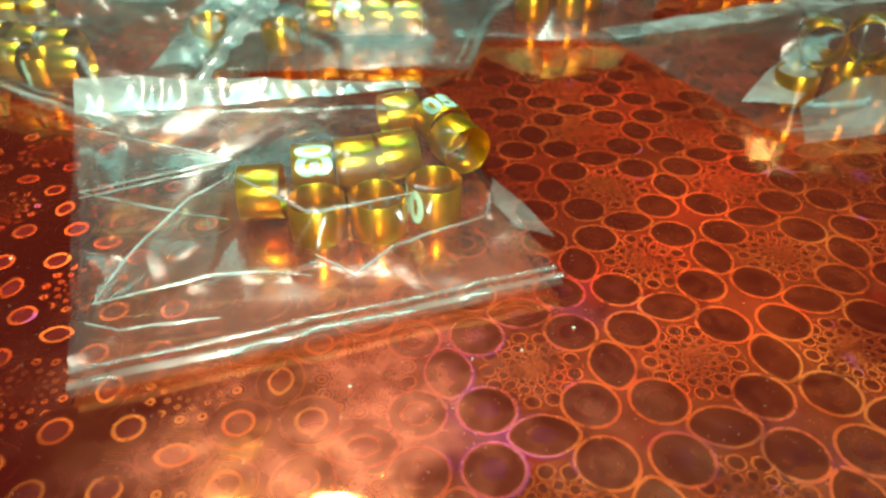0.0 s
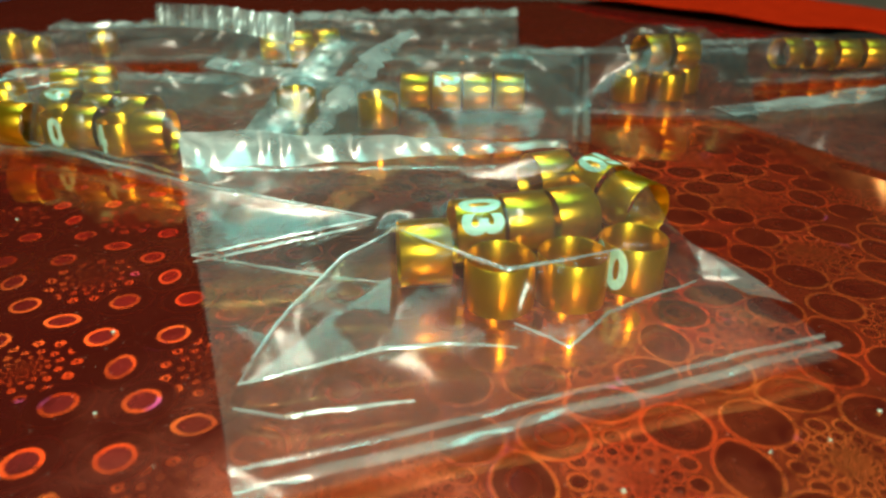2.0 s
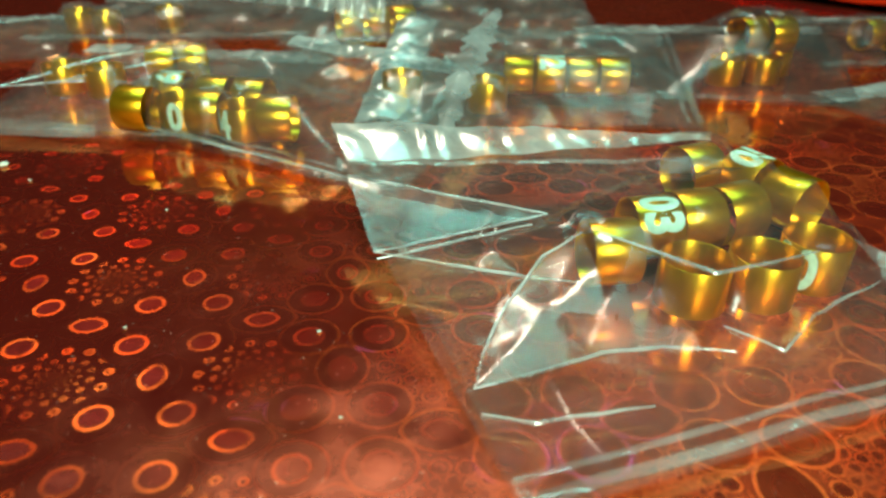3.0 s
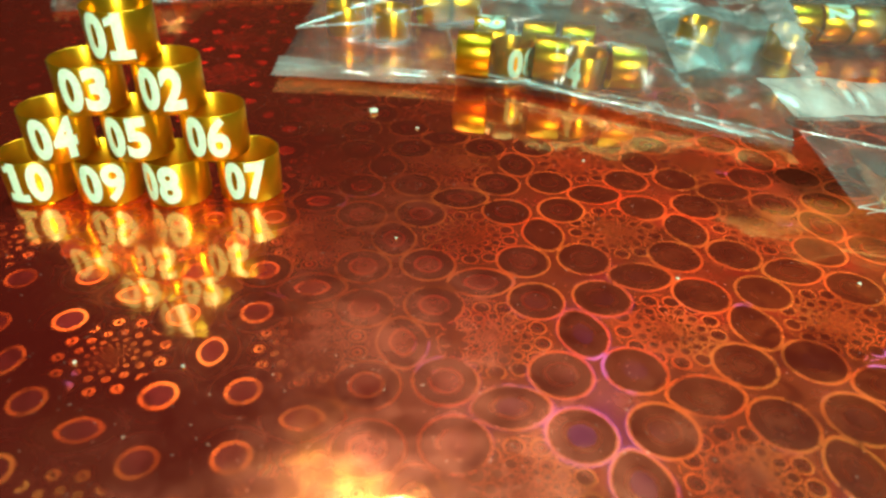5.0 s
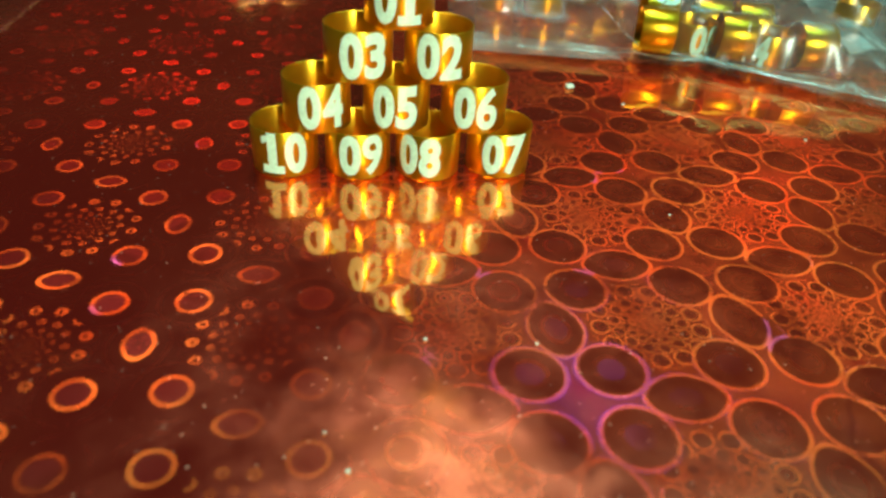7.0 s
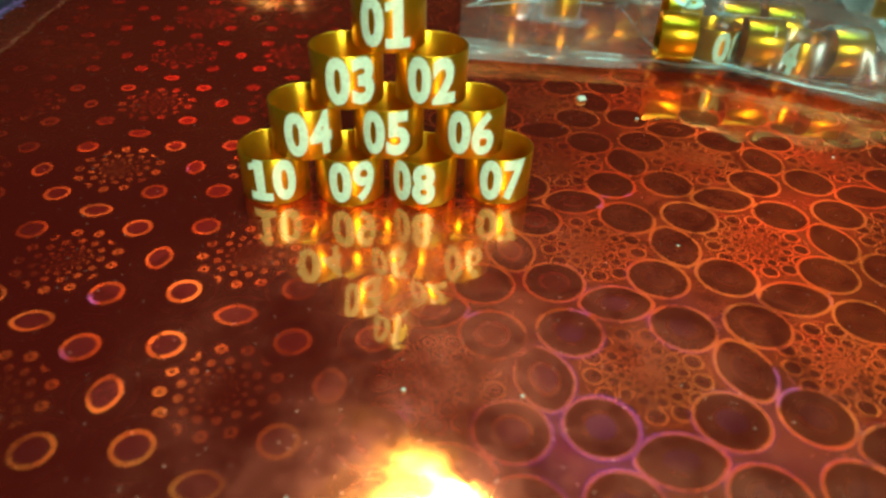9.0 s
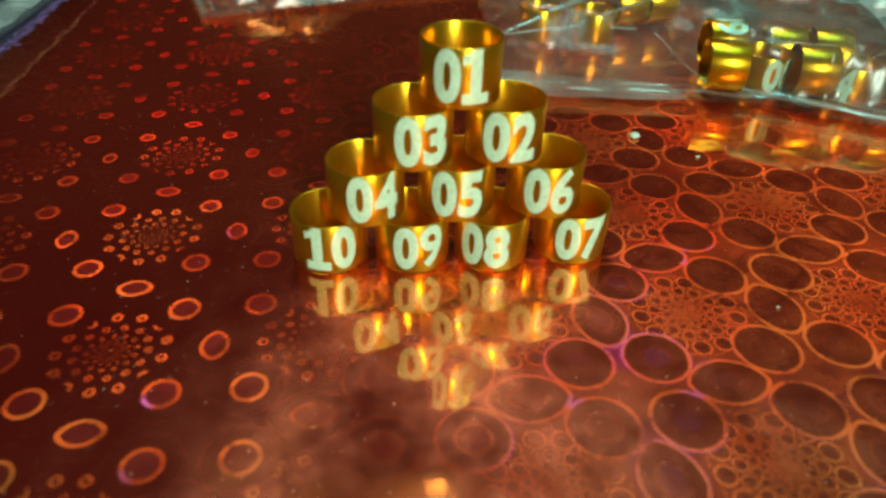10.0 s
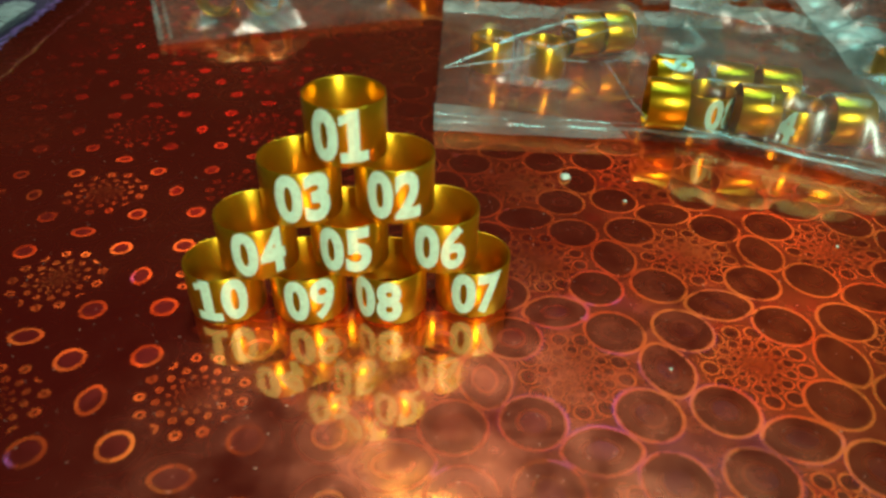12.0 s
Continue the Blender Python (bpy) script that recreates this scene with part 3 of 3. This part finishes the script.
third = [(0.1195, 0.0815, 18, "08"), (0.1450, 0.0712, -60, "04")]
for x, y, turn, text in third:
    standing(x, y, 0.0025, turn, text, GB, IN_BAG)
third_row = [(0.1040, 0.0785, -12, 40, ""), (0.1325, 0.0735, -12, 60, ""), (0.1590, 0.0665, -4, 30, ""), (0.1120, 0.0990, -8, -80, "09"),
             (0.1310, 0.0925, -14, 50, ""), (0.1460, 0.0890, -14, 20, "")]
for x, y, yaw, spin, text in third_row:
    lying(x, y, yaw, spin, text, GB, IN_BAG, z=RING_R + 0.0025)
bag("crumpled clear zip bag with a row of gold rings", [(0.0992, 0.0807), (0.2015, 0.0145), (0.2620, 0.1330), (0.1500, 0.2112)],
    [(x, y, 0.0165) for x, y, *_ in third] + [(x, y, 0.0205) for x, y, *_ in third_row], (0.0015, 0.001, 0.006, 0.006), 3, 2.6, pleats=0.003, slope=0.6, film=CLOUDY, folds=[[(0.0968, 0.1253, 0.005), (0.0992, 0.0807, 0.004), (0.1243, 0.0663, 0.003), (0.1989, 0.0238, 0.002)], [(0.0555, 0.1152, 0.010), (0.1078, 0.1472, 0.014)]])

fourth_row = [(0.2565, 0.1247, -6, 20, ""), (0.2704, 0.1235, -6, -70, "02"), (0.2842, 0.1222, -6, 80, ""), (0.2982, 0.1215, -4, 10, "")]
for x, y, yaw, spin, text in fourth_row:
    lying(x, y, yaw, spin, text, GB, IN_BAG, z=RING_R + 0.003)
standing(0.2403, 0.1025, 0.003, 40, "", GB, IN_BAG)
standing(0.2045, 0.1124, 0.003, 40, "", GB, IN_BAG)
bag("crumpled clear zip bag with gold rings and a raised strip", [(0.1851, 0.0790), (0.3270, 0.0811), (0.3576, 0.2175), (0.2014, 0.2223)],
    [(x, y, 0.020) for x, y, *_ in fourth_row] + [(0.2403, 0.1025, 0.017), (0.2045, 0.1124, 0.017)], (0.002, 0, 0.005, 0.014), 4, 3.0, pleats=0.003, slope=0.6, film=CLOUDY, zip_edge=3, seam_edge=1)

fifth = [(0.3615, 0.1479, 10, ""), (0.3810, 0.1508, 70, ""), (0.3750, 0.1667, 20, ""), (0.3933, 0.1653, 60, "")]
for x, y, turn, text in fifth:
    standing(x, y, 0.0012, turn, text, GB, IN_BAG)
for x, y, yaw in ((0.3725, 0.1558, 20), (0.3877, 0.1575, 10)):
    lying(x, y, yaw, 45, "", GB, IN_BAG, z=RING_R + RING_H + 0.0014)
bag("clear zip bag with a heap of gold rings", [(0.3205, 0.1168), (0.4101, 0.1108), (0.4760, 0.2745), (0.3062, 0.2523)],
    [(x, y, 0.0145) for x, y, *_ in fifth] + [(0.3725, 0.1558, 0.0325), (0.3877, 0.1575, 0.0325)], (0, 0, 0, 0.004), 5, 1.4, slope=0.6, film=DULL)

sixth = [(0.4546, 0.0448, 10, ""), (0.4749, 0.0428, 50, ""), (0.4956, 0.0485, 50, ""), (0.4676, 0.0623, 0, "")]
for x, y, turn, text in sixth:
    standing(x, y, 0.0012, turn, text, GB, IN_BAG)
for x, y, yaw in ((0.4638, 0.0514, 70), (0.4843, 0.0538, 60)):
    lying(x, y, yaw, 45, "", GB, IN_BAG, z=RING_R + RING_H + 0.0014)
bag("clear zip bag with gold rings and a bright folded corner", [(0.4379, 0.0125), (0.5903, 0.0322), (0.5775, 0.1919), (0.3921, 0.1254)],
    [(x, y, 0.0145) for x, y, *_ in sixth] + [(0.4638, 0.0514, 0.0325), (0.4843, 0.0538, 0.0325)], (0, 0, 0, 0), 6, 1.4, slope=0.6, film=DULL)

seventh = [(0.4901, 0.2145, 10, 30), (0.5056, 0.2133, 0, 60), (0.5212, 0.2133, 0, 60), (0.4742, 0.2179, 20, 60)]
for x, y, yaw, spin in seventh:
    lying(x, y, yaw, spin, "", GB, IN_BAG, z=RING_R + 0.0012)
bag("clear zip bag with a row of gold rings", [(0.4265, 0.1723), (0.5596, 0.1965), (0.5471, 0.3034), (0.4438, 0.2992)], [(x, y, 0.0185) for x, y, *_ in seventh], (0, 0, 0, 0), 7, 1.4, slope=0.6, film=DULL)

eighth = [(-0.0686, 0.2007, 90, 0, ""), (-0.0463, 0.2017, 80, 0, "")]
for x, y, yaw, spin, text in eighth:
    lying(x, y, yaw, spin, text, GB, IN_BAG, z=RING_R + 0.0012)
bag("clear zip bag with two open gold rings", [(-0.0854, 0.1584), (0.0270, 0.1947), (-0.0141, 0.3052), (-0.1234, 0.2698)], [(x, y, 0.0185) for x, y, *_ in eighth], (0, 0.001, 0, 0), 8, 1.2, zip_edge=2, seam_edge=3)

ninth = [(0.0084, 0.2613, 10, 0, ""), (0.0272, 0.2531, 40, 0, ""), (0.0589, 0.2722, 0, 0, "")]
for x, y, yaw, spin, text in ninth:
    standing(x, y, 0.0012, yaw, "", GB, IN_BAG)
bag("crumpled clear zip bag with gold rings", [(-0.0096, 0.2215), (0.1499, 0.2059), (0.1663, 0.3425), (-0.0018, 0.3472)], [(x, y, 0.0145) for x, y, *_ in ninth], (0.002, 0.008, 0.008, 0.004), 9, 2.0, pleats=0.003, slope=0.6, film=CLOUDY)

tenth = [(0.1731, 0.2334, 20, 0, ""), (0.1887, 0.2400, 20, 40, ""), (0.2033, 0.2455, 20, 80, "")]
for x, y, yaw, spin, text in tenth:
    lying(x, y, yaw, spin, "", GB, IN_BAG, z=RING_R + 0.003)
bag("crumpled clear zip bag with gold rings", [(0.1346, 0.2059), (0.3147, 0.2048), (0.3359, 0.3705), (0.1463, 0.3529)], [(x, y, 0.020) for x, y, *_ in tenth], (0.004, 0.008, 0.010, 0.010), 10, 2.2, pleats=0.004, slope=0.6, film=CLOUDY)

bags = [b for b in bpy.data.objects if b.get("category") == "plastic bag"]

# thick folded lip and doubled seam of the second bag
fold([(0.0320, 0.1152, 0.008), (0.0465, 0.1244, 0.010), (0.0605, 0.1335, 0.013), (0.0823, 0.1437, 0.016), (0.0985, 0.1407, 0.018)], bags[1], 0.0011, 0.0014)
fold([(0.0320, 0.1152, 0.008), (0.0664, 0.1252, 0.008), (0.0879, 0.1220, 0.008)], bags[1], 0.0004, 0.0008)
flap([(0.0276, 0.0946, 0.004), (0.0269, 0.0750, 0.003), (0.0514, 0.0724, 0.003), (0.0902, 0.0691, 0.003), (0.0866, 0.0785, 0.004), (0.0533, 0.0886, 0.004)], bags[1], SEAM)

# raised strip of the fourth bag, and the bright corner of the sixth
fold([(0.2179, 0.0362, 0.012), (0.2274, 0.0815, 0.020), (0.2403, 0.1338, 0.026), (0.2540, 0.1920, 0.026)], bags[3], 0.0065, 0.004)
flap([(0.4310, 0.0370, 0.004), (0.4497, 0.0307, 0.005), (0.4671, 0.0493, 0.014), (0.4642, 0.0623, 0.018), (0.4459, 0.0512, 0.012)], bags[5], STRIP)
flap([(0.4508, 0.0297, 0.005), (0.4421, 0.0040, 0.003), (0.4828, 0.0103, 0.004), (0.5180, 0.0233, 0.010), (0.4952, 0.0364, 0.016), (0.4677, 0.0319, 0.015)], bags[5], SEAM)

# doubled film in the first bag, then a glint shaped as film
flap([(0.2492, -0.0361, 0.0162), (0.2387, -0.0425, 0.0130), (0.2283, -0.0561, 0.0080), (0.2226, -0.0677, 0.0040), (0.2200, -0.0762, 0.0020), (0.2299, -0.0734, 0.0030), (0.2477, -0.0678, 0.0040), (0.2501, -0.0634, 0.0080), (0.2499, -0.0515, 0.0140)], bags[0], FLAP)
flap([(0.1901, -0.0030, 0.0175), (0.1981, -0.0274, 0.0066), (0.2448, -0.0164, 0.0116)], bags[0], FLAP)
# glint at the right of the bag, put in as a milky patch
flap([(0.3287, -0.0212, 0.0060), (0.3282, -0.0342, 0.0050), (0.3346, -0.0475, 0.0040), (0.3454, -0.0500, 0.0030), (0.3378, -0.0358, 0.0050)], bags[0], SEAM)

# pleated zip of a crumpled bag behind
pleated([(0.1078, 0.2350, 0.0300), (0.1567, 0.1918, 0.0340), (0.1962, 0.1743, 0.0300)], bags[9], 0.0060, 11)

bag("clear zip bag with a pleated silver strip on the purple cloth", [(-0.2560, 0.1190), (-0.1575, 0.1260), (-0.1535, 0.2060), (-0.2620, 0.2200)], (), (0, 0, 0, 0), 11, 1.0, zip_edge=1, seam_edge=3)


def fringe():
    """Short loose threads along the edge of the purple cloth."""
    bm = bmesh.new()
    rnd = random.Random(5)
    for i in range(520):
        y = -0.10 + 0.5 * i / 520
        x = -0.1510 + rnd.uniform(-0.002, 0.001)
        p = Vector((x, y, 0.0006))
        d = Vector((rnd.uniform(0.001, 0.0045), rnd.uniform(-0.002, 0.002), rnd.uniform(0, 0.0014)))
        side = Vector((0, 0.00022, 0))
        vs = [bm.verts.new(p - side), bm.verts.new(p + side), bm.verts.new(p + d + side * 0.4), bm.verts.new(p + d - side * 0.4)]
        top = [bm.verts.new(v.co + Vector((0, 0, 0.0003))) for v in vs]
        bm.faces.new(top)
        for k in range(4):
            bm.faces.new((vs[k], vs[(k + 1) % 4], top[(k + 1) % 4], top[k]))
    return tagged(part("thread_fringe", bm, FRINGE), "frayed lavender threads along the purple cloth edge", "fringe", kind="stuff")


fringe()

# pale crumbs on the foil
def crumb(x, y, r, seed):
    bm = bmesh.new()
    bmesh.ops.create_icosphere(bm, subdivisions=2, radius=r)
    for v in bm.verts:
        v.co *= 1 + 0.5 * noise.noise(v.co * 900 + Vector((seed, 0, 0)))
        v.co.z = v.co.z * 0.45 + r * 0.35
    ob = part("crumb", bm, CRUMB)
    ob.location = (x, y, 0)
    return tagged(ob, "tiny pale crumb lying on the foil", "crumb", "crumbs on the foil")


crumb(0.0658, 0.0489, 0.0016, 1)
for i, (x, y, r) in enumerate([(0.0395, -0.0081, 0.0006), (0.3450, -0.0854, 0.0006), (0.3311, -0.0930, 0.0005), (0.3187, -0.0957, 0.0004), (0.2899, -0.1039, 0.0006), (0.1864, -0.0523, 0.0007),
                               (0.1416, -0.0494, 0.0006), (0.1937, -0.0806, 0.0005), (0.0090, -0.0750, 0.0006), (0.0304, -0.0767, 0.0005), (0.0810, 0.0356, 0.0008), (0.0733, -0.0310, 0.0005),
                               (0.1326, 0.0123, 0.0006), (-0.0048, -0.1045, 0.0006), (-0.0089, -0.0968, 0.0004)]):
    crumb(x, y, r * 0.7, 2 + i)
